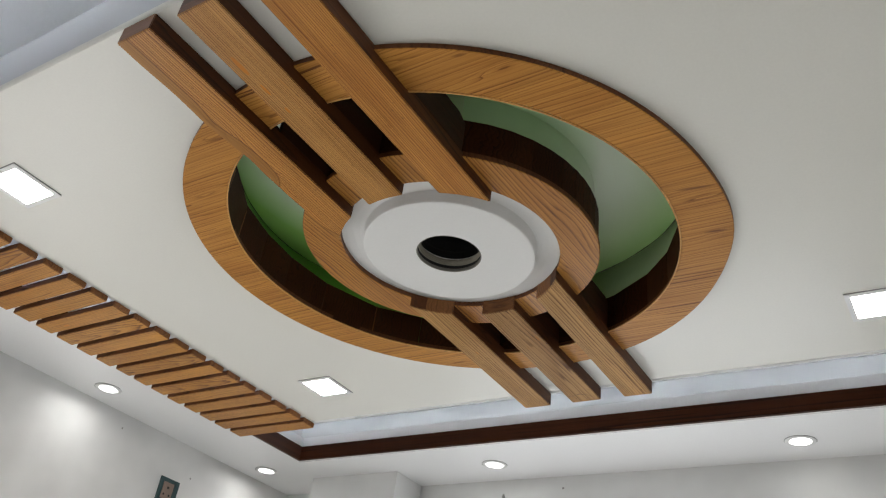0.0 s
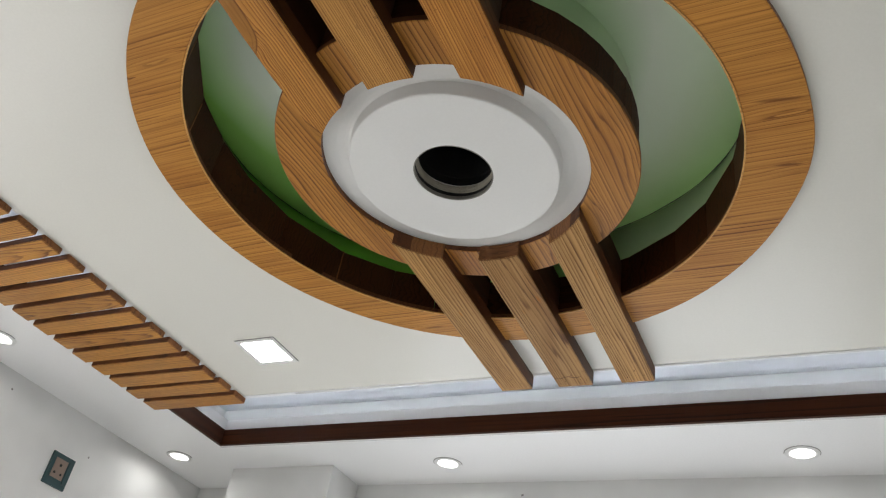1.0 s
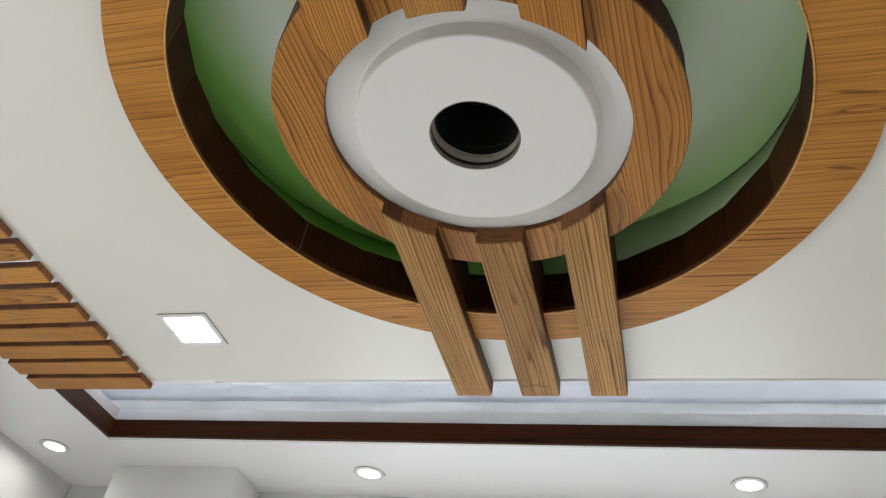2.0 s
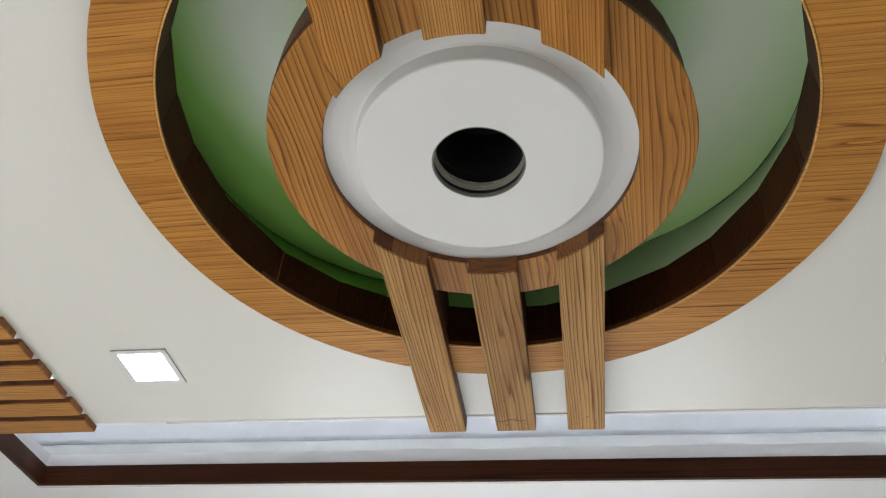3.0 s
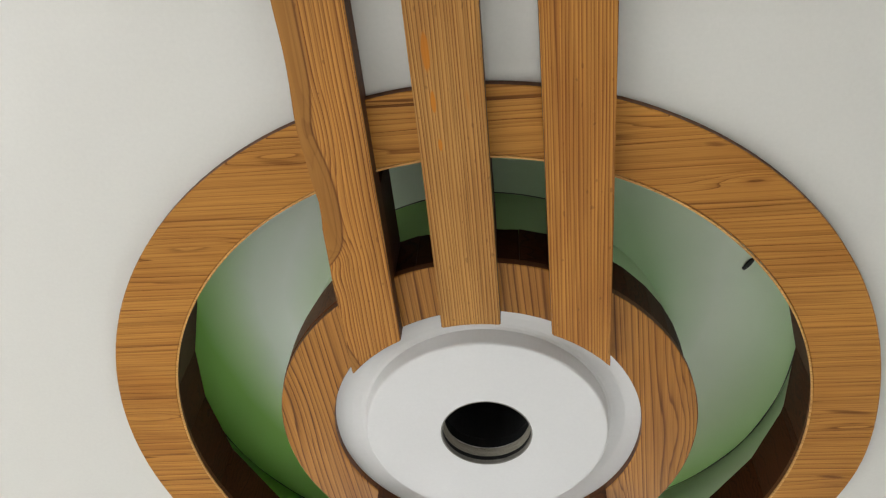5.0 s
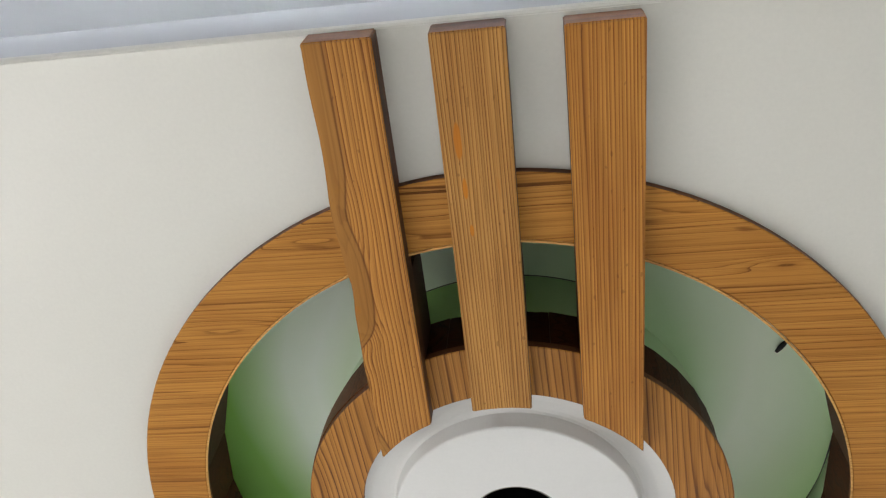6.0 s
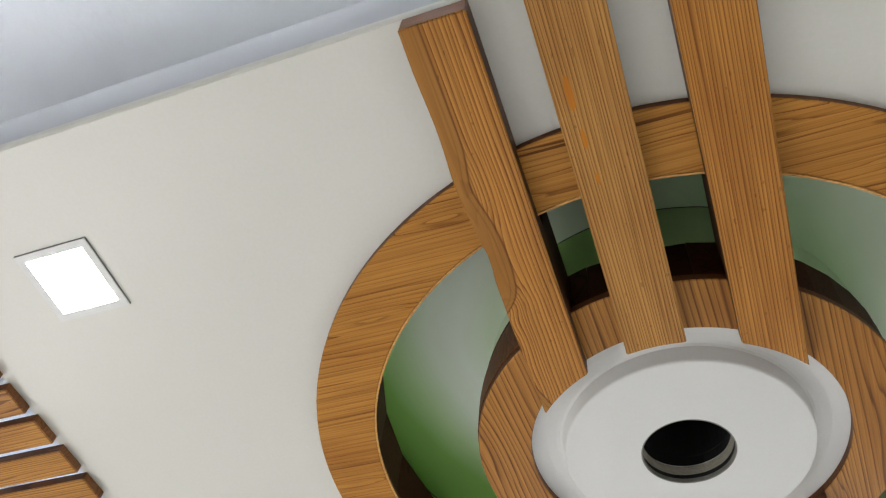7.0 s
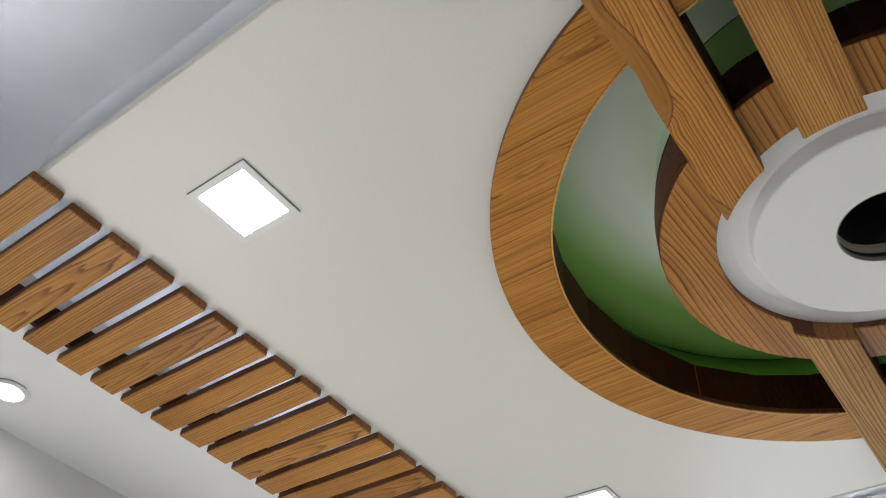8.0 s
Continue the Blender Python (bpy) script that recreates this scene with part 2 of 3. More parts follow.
ST_L, ST_M, ST_D = (0.058, 0.016, 0.004), (0.040, 0.0105, 0.0025), (0.016, 0.0045, 0.001)
DARK_X = wood("dark_stain", (0, 0, 0), ST_L, ST_M, ST_D, 0.008, 0.55, 0.0, 0.05, 0.05, 0.006, gloss=0.12)
DARK_Y = wood("dark_stain_long", (0, 0, -90), ST_L, ST_M, ST_D, 0.008, 0.55, 0.0, 0.05, 0.05, 0.006, gloss=0.3)
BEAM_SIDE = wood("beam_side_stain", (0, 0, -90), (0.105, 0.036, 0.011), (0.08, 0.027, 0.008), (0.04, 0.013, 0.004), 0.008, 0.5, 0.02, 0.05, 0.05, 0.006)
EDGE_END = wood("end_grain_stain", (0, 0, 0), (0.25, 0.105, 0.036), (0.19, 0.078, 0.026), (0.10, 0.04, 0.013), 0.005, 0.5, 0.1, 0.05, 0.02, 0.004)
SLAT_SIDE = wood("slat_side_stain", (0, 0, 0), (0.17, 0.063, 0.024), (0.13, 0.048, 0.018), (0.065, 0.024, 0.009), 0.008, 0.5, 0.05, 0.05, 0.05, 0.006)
SEAM = wood("joint_stain", (0, 0, 0), (0.24, 0.085, 0.022), (0.20, 0.068, 0.016), (0.12, 0.04, 0.01), 0.006, 0.4, 0.1)
PALE_EDGE = wood("raw_edge", (0, 0, 0), (0.78, 0.47, 0.16), (0.68, 0.38, 0.12), (0.45, 0.22, 0.06), 0.006, 0.5, 0.1)
WHITE_PLASTIC = paint("white_plastic", (0.82, 0.82, 0.81), 0.35, 0.01, 0.02)
BLACK = paint("matt_black", (0.008, 0.008, 0.008), 0.7, 0.1, 0.2)
JOINT = paint("grey_green_joint", (0.09, 0.10, 0.08), 0.7, 0.3, 0.2)
DARK_GAP = paint("dark_grey", (0.30, 0.29, 0.28), 0.7, 0.1, 0.1)
TEAL = paint("dark_teal_plastic", (0.02, 0.06, 0.065), 0.35, 0.05, 0.05)
BEIGE = paint("brown_beige_plastic", (0.24, 0.17, 0.135), 0.4, 0.05, 0.05)
CEMENT = paint("cut_gypsum", (0.30, 0.285, 0.25), 0.85, 0.25, 0.6, 40.0)
GYPSUM = paint("pale_gypsum", (0.40, 0.37, 0.30), 0.85, 0.2, 0.6, 40.0)
TILE = paint("floor_tile", (0.77, 0.765, 0.74), 0.3, 0.05, 0.05)
LED_SQUARE = glow("led_diffuser", (1.0, 0.99, 0.94), LED_A)
LED_ROUND = glow("led_round_diffuser", (1.0, 0.98, 0.95), LED_B)
COVE_GLOW = glow("led_strip", (0.86, 0.92, 1.0), COVE)


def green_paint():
    """Sprayed green that thins out to the pale undercoat in wide soft clouds; light falloff is painted in too."""
    n = Nodes("sprayed_green_with_falloff")
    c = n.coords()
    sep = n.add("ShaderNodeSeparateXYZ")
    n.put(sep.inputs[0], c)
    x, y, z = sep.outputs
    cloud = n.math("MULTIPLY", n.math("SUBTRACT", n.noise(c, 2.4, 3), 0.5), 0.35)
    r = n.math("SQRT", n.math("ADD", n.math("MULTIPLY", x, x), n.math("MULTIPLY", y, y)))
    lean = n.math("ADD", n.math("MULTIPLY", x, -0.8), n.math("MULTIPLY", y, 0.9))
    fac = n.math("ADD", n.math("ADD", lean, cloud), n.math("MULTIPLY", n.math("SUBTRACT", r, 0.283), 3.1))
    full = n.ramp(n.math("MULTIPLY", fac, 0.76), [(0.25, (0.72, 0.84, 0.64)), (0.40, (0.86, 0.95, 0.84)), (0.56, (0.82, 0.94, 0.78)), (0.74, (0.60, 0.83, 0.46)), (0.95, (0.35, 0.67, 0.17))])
    # East ramp also paints the falloff from lit rim to shaded drum.
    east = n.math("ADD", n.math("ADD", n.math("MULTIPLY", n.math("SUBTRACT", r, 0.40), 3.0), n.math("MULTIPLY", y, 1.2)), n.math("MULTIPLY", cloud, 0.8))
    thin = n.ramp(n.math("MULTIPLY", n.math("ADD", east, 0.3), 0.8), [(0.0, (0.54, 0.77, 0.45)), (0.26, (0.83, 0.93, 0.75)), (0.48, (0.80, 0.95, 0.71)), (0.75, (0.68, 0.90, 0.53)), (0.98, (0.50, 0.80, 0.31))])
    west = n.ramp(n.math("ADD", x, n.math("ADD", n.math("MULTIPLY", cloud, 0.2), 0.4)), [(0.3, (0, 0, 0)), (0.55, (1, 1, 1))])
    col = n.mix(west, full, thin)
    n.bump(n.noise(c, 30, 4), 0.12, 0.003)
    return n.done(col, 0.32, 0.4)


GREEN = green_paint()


def green_wall_paint():
    n = Nodes("green_wall_paint")
    c = n.coords()
    sep = n.add("ShaderNodeSeparateXYZ")
    n.put(sep.inputs[0], c)
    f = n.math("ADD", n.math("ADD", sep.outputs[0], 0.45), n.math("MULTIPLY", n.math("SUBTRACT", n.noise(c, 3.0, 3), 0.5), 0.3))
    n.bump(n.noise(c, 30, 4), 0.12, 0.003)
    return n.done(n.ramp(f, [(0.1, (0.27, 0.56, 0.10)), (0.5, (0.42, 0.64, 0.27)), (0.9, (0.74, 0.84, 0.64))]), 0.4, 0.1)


GREEN_WALL = green_wall_paint()


# ---- shapes ----
def part(name, bm, material, parent=None, label="", at=(0, 0, 0)):
    """Links a bmesh as one mesh object, under a thing if one is given."""
    mesh = bpy.data.meshes.new(name)
    bmesh.ops.recalc_face_normals(bm, faces=bm.faces)
    bm.to_mesh(mesh)
    bm.free()
    for m in material if isinstance(material, (list, tuple)) else [material]:
        mesh.materials.append(m)
    ob = new(name, mesh)
    ob.location = at
    ob.parent = parent
    return tagged(ob, label)


def thing(name, at, label, category, group="", kind=""):
    return tagged_empty(name, at, label, category, group, kind)


def tagged_empty(name, at, label, category, group, kind):
    ob = new(name)
    ob.empty_display_size = 0.05
    ob.location = at
    return tagged(ob, label, category, group, kind)


def prism(points, z0, z1, bevel=0.0, bm=None):
    """An upright prism over a flat outline."""
    own = bm is None
    bm = bm or bmesh.new()
    low = [bm.verts.new((x, y, z0)) for x, y in points]
    top = [bm.verts.new((x, y, z1)) for x, y in points]
    bm.faces.new(low[::-1])
    bm.faces.new(top)
    k = len(points)
    for i in range(k):
        bm.faces.new((low[i], low[(i + 1) % k], top[(i + 1) % k], top[i]))
    if bevel and own:
        edges = [e for e in bm.edges if e.calc_face_angle(0) > 0.6]
        bmesh.ops.bevel(bm, geom=edges, offset=bevel, segments=2, affect="EDGES", profile=0.6)
    return bm


def box(x0, x1, y0, y1, z0, z1, bevel=0.0, bm=None):
    return prism([(x0, y0), (x1, y0), (x1, y1), (x0, y1)], z0, z1, bevel, bm)


def lathe(profile, seg=128, a0=0.0, a1=360.0, bm=None, closed=True, wobble=0.0, smooth=True):
    """Turns a closed outline of (radius, height) round the z axis, whole or between two angles."""
    bm = bm or bmesh.new()
    whole = a1 - a0 >= 360
    rows = []
    for i in range(seg if whole else seg + 1):
        a = radians(a0 + (a1 - a0) * i / seg)
        d = 1 + wobble * (math.sin(3 * a + 0.6) + 0.6 * math.sin(5 * a + 2.1) + 0.5 * math.sin(11 * a))
        rows.append([bm.verts.new((r * d * math.cos(a), r * d * math.sin(a), z)) for r, z in profile])
    k = len(profile)
    for i in range(len(rows) if whole else len(rows) - 1):
        p, q = rows[i], rows[(i + 1) % len(rows)]
        for j in range(k if closed else k - 1):
            bm.faces.new((p[j], q[j], q[(j + 1) % k], p[(j + 1) % k])).smooth = False
    if not whole and closed:
        bm.faces.new(rows[0])
        bm.faces.new(rows[-1][::-1])
    return bm


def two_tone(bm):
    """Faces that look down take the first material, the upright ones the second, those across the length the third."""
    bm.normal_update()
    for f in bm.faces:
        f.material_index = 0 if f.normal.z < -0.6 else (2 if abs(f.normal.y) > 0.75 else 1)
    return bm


# ---- room ----
RX, RY0, RY1 = 1.95, -1.65, 1.65        # walls
GX, GY = 1.531, 1.236                   # opening in the border
PX, PN, PF = 1.176, -0.888, 0.895       # dropped middle
T = 0.12


def wall(name, x0, x1, y0, y1, label):
    return tagged(part(name, box(x0, x1, y0, y1, 0, H + SOFFIT + 0.05), WALL), label, "wall", kind="structure")


WY0, WY1, WZ0, WZ1 = -0.95, 0.25, 0.02, 2.1
bm = bmesh.new()
top = H + SOFFIT + 0.05
for y0, y1, z0, z1 in ((RY0 - T, WY0, 0, top), (WY1, RY1 + T, 0, top), (WY0, WY1, 0, WZ0), (WY0, WY1, WZ1, top)):
    box(-RX - T, -RX, y0, y1, z0, z1, bm=bm)
bmesh.ops.remove_doubles(bm, verts=bm.verts, dist=1e-5)
tagged(part("wall_west", bm, WALL), "cream putty wall, smudged and lit by downlights", "wall", kind="structure")
bm = bmesh.new()
for y0, y1, z0, z1 in ((WY0, WY1, WZ0, WZ0 + 0.05), (WY0, WY1, WZ1 - 0.05, WZ1), (WY0, WY0 + 0.05, WZ0 + 0.05, WZ1 - 0.05), (WY1 - 0.05, WY1, WZ0 + 0.05, WZ1 - 0.05), (-0.37, -0.33, WZ0 + 0.05, WZ1 - 0.05)):
    box(-RX - 0.09, -RX - 0.05, y0 + 0.001, y1 - 0.001, z0, z1, bm=bm)
tagged(part("door_1", bm, BORDER), "white framed open balcony door letting in daylight", "door", kind="structure")
wall("wall_east", RX, RX + T, RY0 - T, RY1 + T, "plain cream putty wall")
# opening for the added window, kept below the visible wall
NX0, NX1, NZ0, NZ1 = -1.0, 0.8, 1.85, 2.35
bm = bmesh.new()
for x0, x1, z0, z1 in ((-RX, NX0, 0, top), (NX1, RX, 0, top), (NX0, NX1, 0, NZ0), (NX0, NX1, NZ1, top)):
    box(x0, x1, RY1, RY1 + T, z0, z1, bm=bm)
bmesh.ops.remove_doubles(bm, verts=bm.verts, dist=1e-5)
tagged(part("wall_north", bm, WALL), "pale grey plastered wall below the ceiling border", "wall", kind="structure")
bm = bmesh.new()
for x0, x1, z0, z1 in ((NX0, NX1, NZ0, NZ0 + 0.05), (NX0, NX1, NZ1 - 0.05, NZ1), (NX0, NX0 + 0.05, NZ0 + 0.05, NZ1 - 0.05), (NX1 - 0.05, NX1, NZ0 + 0.05, NZ1 - 0.05), (-0.12, -0.08, NZ0 + 0.05, NZ1 - 0.05)):
    box(x0 + 0.001, x1 - 0.001, RY1 + 0.05, RY1 + 0.09, z0, z1, bm=bm)
tagged(part("window_1", bm, BORDER), "unseen white framed high window, added to let in cool light", "window", kind="structure")
wall("wall_south", -RX, RX, RY0 - T, RY0, "plain cream putty wall")
tagged(part("floor", box(-RX, RX, RY0, RY1, -0.1, 0), TILE), "light beige tiled floor", "floor", kind="structure")
tagged(part("column", box(-1.62, -1.137, 1.45, RY1 - 0.002, 0, H - 0.001, 0.006), WALL), "cream plastered column in the corner", "column", kind="structure")

bm = bmesh.new()
bmesh.ops.create_grid(bm, x_segments=90, y_segments=76, size=1)
for v in bm.verts:
    x, y = v.co.x * RX, v.co.y * RY1
    v.co = (x, y, H + SOFFIT + 0.002 * noise.noise(Vector((x * 3, y * 3, 0))) + 0.0012 * noise.noise(Vector((x * 11, y * 11, 4))) + 0.006)
bmesh.ops.solidify(bm, geom=bm.faces[:], thickness=-0.08)
for f in bm.faces:
    f.smooth = True
tagged(part("ceiling", bm, PLASTER), "rough plastered ceiling slab above the cove", "ceiling", kind="structure")

# border round the opening, open above like a ledge
B = 0.105
bm = bmesh.new()
for x0, x1, y0, y1 in ((-RX, RX, GY, RY1), (-RX, RX, RY0, -GY), (-RX, -GX, -GY, GY), (GX, RX, -GY, GY)):
    box(x0, x1, y0, y1, H, H + B, bm=bm)
border = tagged(part("ceiling_border", bm, BORDER), "smooth white ceiling border with downlights", "ceiling", kind="structure")


def fascia(x0, x1, y0, y1, along):
    ob = part("trim", box(x0, x1, y0, y1, H - 0.003, H + 0.058, 0.0025), DARK_X if along == "x" else DARK_Y)
    return tagged(ob, "dark brown stained wooden fascia round the cove opening", "trim", kind="structure")


W = 0.014
fascia(-GX + W, GX - W, GY - W, GY - 0.001, "x")
fascia(-GX + W, GX - W, -GY + 0.001, -GY + W, "x")
fascia(-GX + 0.001, -GX + W, -GY + 0.001, GY - 0.001, "y")
fascia(GX - W, GX - 0.001, -GY + 0.001, GY - 0.001, "y")



def half_round(x0, x1, y, r):
    """A half-round moulding along x, hanging under a flat face."""
    bm = bmesh.new()
    rows = []
    for i in range(49):
        x = x0 + (x1 - x0) * i / 48
        w = 0.0012 * noise.noise(Vector((x * 5, y, 2)))
        rows.append([bm.verts.new((x, y + w - r * math.cos(math.pi * k / 8), -0.0012 - 0.7 * r * math.sin(math.pi * k / 8))) for k in range(9)])
    for p, q in zip(rows, rows[1:]):
        for k in range(9):
            bm.faces.new((p[k], q[k], q[(k + 1) % 9], p[(k + 1) % 9])).smooth = k < 8
    bm.faces.new(rows[0])
    bm.faces.new(rows[-1][::-1])
    return bm


part("edge_bead", half_round(-GX, GX, GY + 0.0065, 0.0055), GLOSS, border, "glossy white bead along the fascia", at=(0, 0, H))

# dropped middle, pierced by the round cavity
HOLE = 0.600
OFF = 0.0026


angles = sorted([2 * math.pi * i / 144 for i in range(144)] + [math.atan2(y, x) % (2 * math.pi) for x in (PX, -PX) for y in (PF, PN)])
bm = bmesh.new()
loops = []
for z, inset, hole in ((0.012, 0, True), (0, 0, True), (0, 0.009, False), (0.0011, 0.0042, False), (0.0042, 0.0011, False), (0.009, 0, False), (0.012, 0, False)):
    loop = []
    for a in angles:
        c, s = math.cos(a), math.sin(a)
        if hole:
            loop.append(bm.verts.new((OFF + HOLE * c, HOLE * s, z)))
        else:
            d = min((PX - inset) / max(abs(c), 1e-6), ((PF if s > 0 else -PN) - inset) / max(abs(s), 1e-6))
            loop.append(bm.verts.new((d * c, d * s, z)))
    loops.append(loop)
k = len(angles)
for p, q in zip(loops, loops[1:] + loops[:1]):
    for i in range(k):
        j = (i + 1) % k
        bm.faces.new((p[i], p[j], q[j], q[i]))
panel = tagged(part("ceiling_panel", bm, PANEL, at=(0, 0, H)), "glossy cream dropped ceiling panel with a round cavity", "ceiling", kind="structure")


def side_boards():
    """The upright edges of the dropped panel, cut off unevenly at the top."""
    bm = bmesh.new()
    n = 50
    for x0, x1, y0, y1 in ((-PX, PX, PN, PN + 0.02), (-PX, PX, PF - 0.02, PF), (-PX, -PX + 0.02, PN + 0.02, PF - 0.02), (PX - 0.02, PX, PN + 0.02, PF - 0.02)):
        x0, x1, y0, y1 = x0 + 0.002, x1 - 0.002, y0 + 0.002, y1 - 0.002
        long_x = x1 - x0 > y1 - y0
        rows = []
        for i in range(n + 1):
            u = i / n
            x, y = x0 + (x1 - x0) * u, y0 + (y1 - y0) * u
            z = 0.142 + 0.012 * noise.noise(Vector((x * 2, y * 2, 3))) + 0.004 * noise.noise(Vector((x * 13, y * 13, 8)))
            ends = ((x, y0), (x, y1)) if long_x else ((x0, y), (x1, y))
            rows.append([bm.verts.new((*e, h)) for e, h in ((ends[0], 0.012), (ends[1], 0.012), (ends[1], z), (ends[0], z))])
        for p, q in zip(rows, rows[1:]):
            for k in range(4):
                bm.faces.new((p[k], q[k], q[(k + 1) % 4], p[(k + 1) % 4]))
        bm.faces.new(rows[0])
        bm.faces.new(rows[-1][::-1])
    return bm


for y0, sgn in ((PN, 1), (PF, -1)):
    pts = [(-PX + 0.006, y0 + sgn * 0.006)]
    n = 60
    pts.append((PX - 0.006, y0 + sgn * 0.006))
    for i in range(n + 1):
        x = PX - 0.006 - (2 * PX - 0.012) * i / n
        pts.append((x, y0 + sgn * (0.022 + 0.006 * noise.noise(Vector((x * 4, y0, 1))) + 0.003 * noise.noise(Vector((x * 17, y0, 5))))))
    # Far bead is whiter: the edge's specular line is put into its colour.
    part("corner_bead", prism(pts, -0.0011, 0.001), PANEL if y0 < 0 else BORDER, panel, "uneven plastered bead along the panel's edge")
part("edge_bead", half_round(-0.95, 1.1, 0.879, 0.004), GLOSS, panel, "glossy white bead along the panel's edge")
part("side_board", side_boards(), PANEL_SIDE, panel, "grey-white upright edge of the dropped panel")


def cavity_top(deg):
    """Radius at which the leaning cavity wall meets the cavity's ceiling."""
    west = min(max((deg - 98) / 24, 0), 1) - min(max((deg - 175) / 40, 0), 1)
    return 0.602 + 0.034 * west - 0.066 * math.exp(-((deg - 76) / 38) ** 2)


bm = bmesh.new()
rows = []
for i in range(144):
    deg = -60 + 2.5 * i
    c, s = math.cos(radians(deg)), math.sin(radians(deg))
    r = cavity_top(deg)
    rows.append([bm.verts.new((q * c, q * s, z)) for q, z in ((HOLE + 0.003, 0.0115), (0.590, 0.07), (r, SLAB - 0.010), (r + 0.02, SLAB - 0.010), (0.612, 0.07), (0.62, 0.0115))])
for i, p in enumerate(rows):
    q = rows[(i + 1) % len(rows)]
    for k in range(6):
        bm.faces.new((p[k], q[k], q[(k + 1) % 6], p[(k + 1) % 6])).smooth = True
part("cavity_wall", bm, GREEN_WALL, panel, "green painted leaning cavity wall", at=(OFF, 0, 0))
part("cavity_ceiling", lathe([(0.02, SLAB - 0.012), (0.66, SLAB - 0.012), (0.66, SLAB - 0.006), (0.02, SLAB - 0.006)], 96), GREEN, panel, "green sprayed cavity ceiling fading to white, light falloff painted in", at=(OFF, 0, 0))
bm = bmesh.new()
rows = []
for i in range(145):
    deg = -20 + 240 * i / 144
    a = radians(deg)
    r = cavity_top(deg) - 0.001 - 0.0008 * math.sin(9 * a)
    w = 0.0022 + 0.0008 * math.sin(23 * a)
    rows.append([bm.verts.new((q * math.cos(a), q * math.sin(a), z)) for q, z in ((r - w, SLAB - 0.0126), (r, SLAB - 0.0126), (r, SLAB - 0.009), (r - w, SLAB - 0.009))])
for p, q in zip(rows, rows[1:]):
    for k in range(4):
        bm.faces.new((p[k], q[k], q[(k + 1) % 4], p[(k + 1) % 4]))
bm.faces.new(rows[0])
bm.faces.new(rows[-1][::-1])
part("joint", bm, JOINT, panel, "dark open joint in the green paint", at=(OFF, 0, 0))

# ---- rings ----
RO, RI, RIO, RC, ZR, ZB = 0.672, 0.562, 0.375, 0.278, -0.0155, -0.0445
XC = 0.0026


def ring_board(name, r1, r0, mats, parent):
    b = 0.0018
    prof = [(r0, -0.0008), (r0, ZR + b), (r0 + b, ZR), (r1 - b, ZR), (r1, ZR + b), (r1, -0.0008)]
    bm = lathe(prof, 160)
    if r1 > 0.6:
        # the saw strayed outwards on the east side
        for v in bm.verts:
            if v.co.xy.length > 0.6:
                deg = math.degrees(math.atan2(v.co.y, v.co.x))
                k = 0.011 * math.exp(-((deg - 11) / 13) ** 2) + 0.004 * math.exp(-((deg + 50) / 35) ** 2)
                v.co.xy *= 1 + k / r1
    bm.normal_update()
    for f in bm.faces:
        f.material_index = 0 if f.normal.z < -0.5 else 1
    return part(name, bm, mats, parent)


outer = thing("ceiling_ring", (XC, 0, H), "large round oak-veneered ring on the ceiling, dark edges", "ceiling ring", "rings of the ceiling feature")
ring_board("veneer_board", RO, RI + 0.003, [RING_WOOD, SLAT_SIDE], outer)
part("edge_band", lathe([(RI, ZR + 0.002), (RI, ZR - 0.0016), (RI + 0.0030, ZR - 0.0016), (RI + 0.0035, ZR + 0.002)], 128, wobble=0.0008), PALE_EDGE, outer, "pale raw wood edge band")
rng = random.Random(4)


def lining_top(deg):
    """Height of the uneven upper edge of the outer lining."""
    return 0.101 - 0.016 * math.exp(-((deg - 144) / 24) ** 2) + 0.007 * math.exp(-((deg - 188) / 16) ** 2) + 0.0012 * math.sin(deg * 0.31)


a = 10.0
while a < 369:
    step = min(rng.choice((12, 14, 15, 15, 18)), 370 - a)
    r = (RI + 0.001) / math.cos(radians(9))
    bm = lathe([(r, ZR + 0.0022), (r, 0.1), (r + 0.009, 0.1), (r + 0.009, ZR + 0.0022)], 1, a + 0.05, a + step - 0.05)
    for v in bm.verts:
        if v.co.z > 0.05:
            v.co.z = lining_top(math.degrees(math.atan2(v.co.y, v.co.x)) % 360)
    part("lining_board", bm, DARK_X, outer, "dark brown stained lining board")
    if step > 15:
        part("joint_strip", lathe([(r - 0.0016, ZR + 0.004), (r - 0.0016, 0.088), (r - 0.0006, 0.088), (r - 0.0006, ZR + 0.004)], 1, a - 0.16, a + 0.16), SEAM, outer, "reddish glued joint")
    a += step

inner = thing("ceiling_ring", (XC, 0, H), "small round oak-veneered ring round a white disc", "ceiling ring", "rings of the ceiling feature")
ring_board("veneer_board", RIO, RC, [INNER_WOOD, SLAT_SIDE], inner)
a = 238.0
while a < 532:
    step = min(rng.choice((18, 22, 26)), 533 - a)
    top = 0.093
    r = RIO - 0.004 - rng.uniform(0, 0.002)
    bm = lathe([(r - 0.009, 0.001), (r - 0.009, top), (r, top), (r, 0.001)], 3, a + 0.05, a + step - 0.05)
    part("lining_board", bm, DARK_X, inner, "dark brown stained lining board")
    a += step


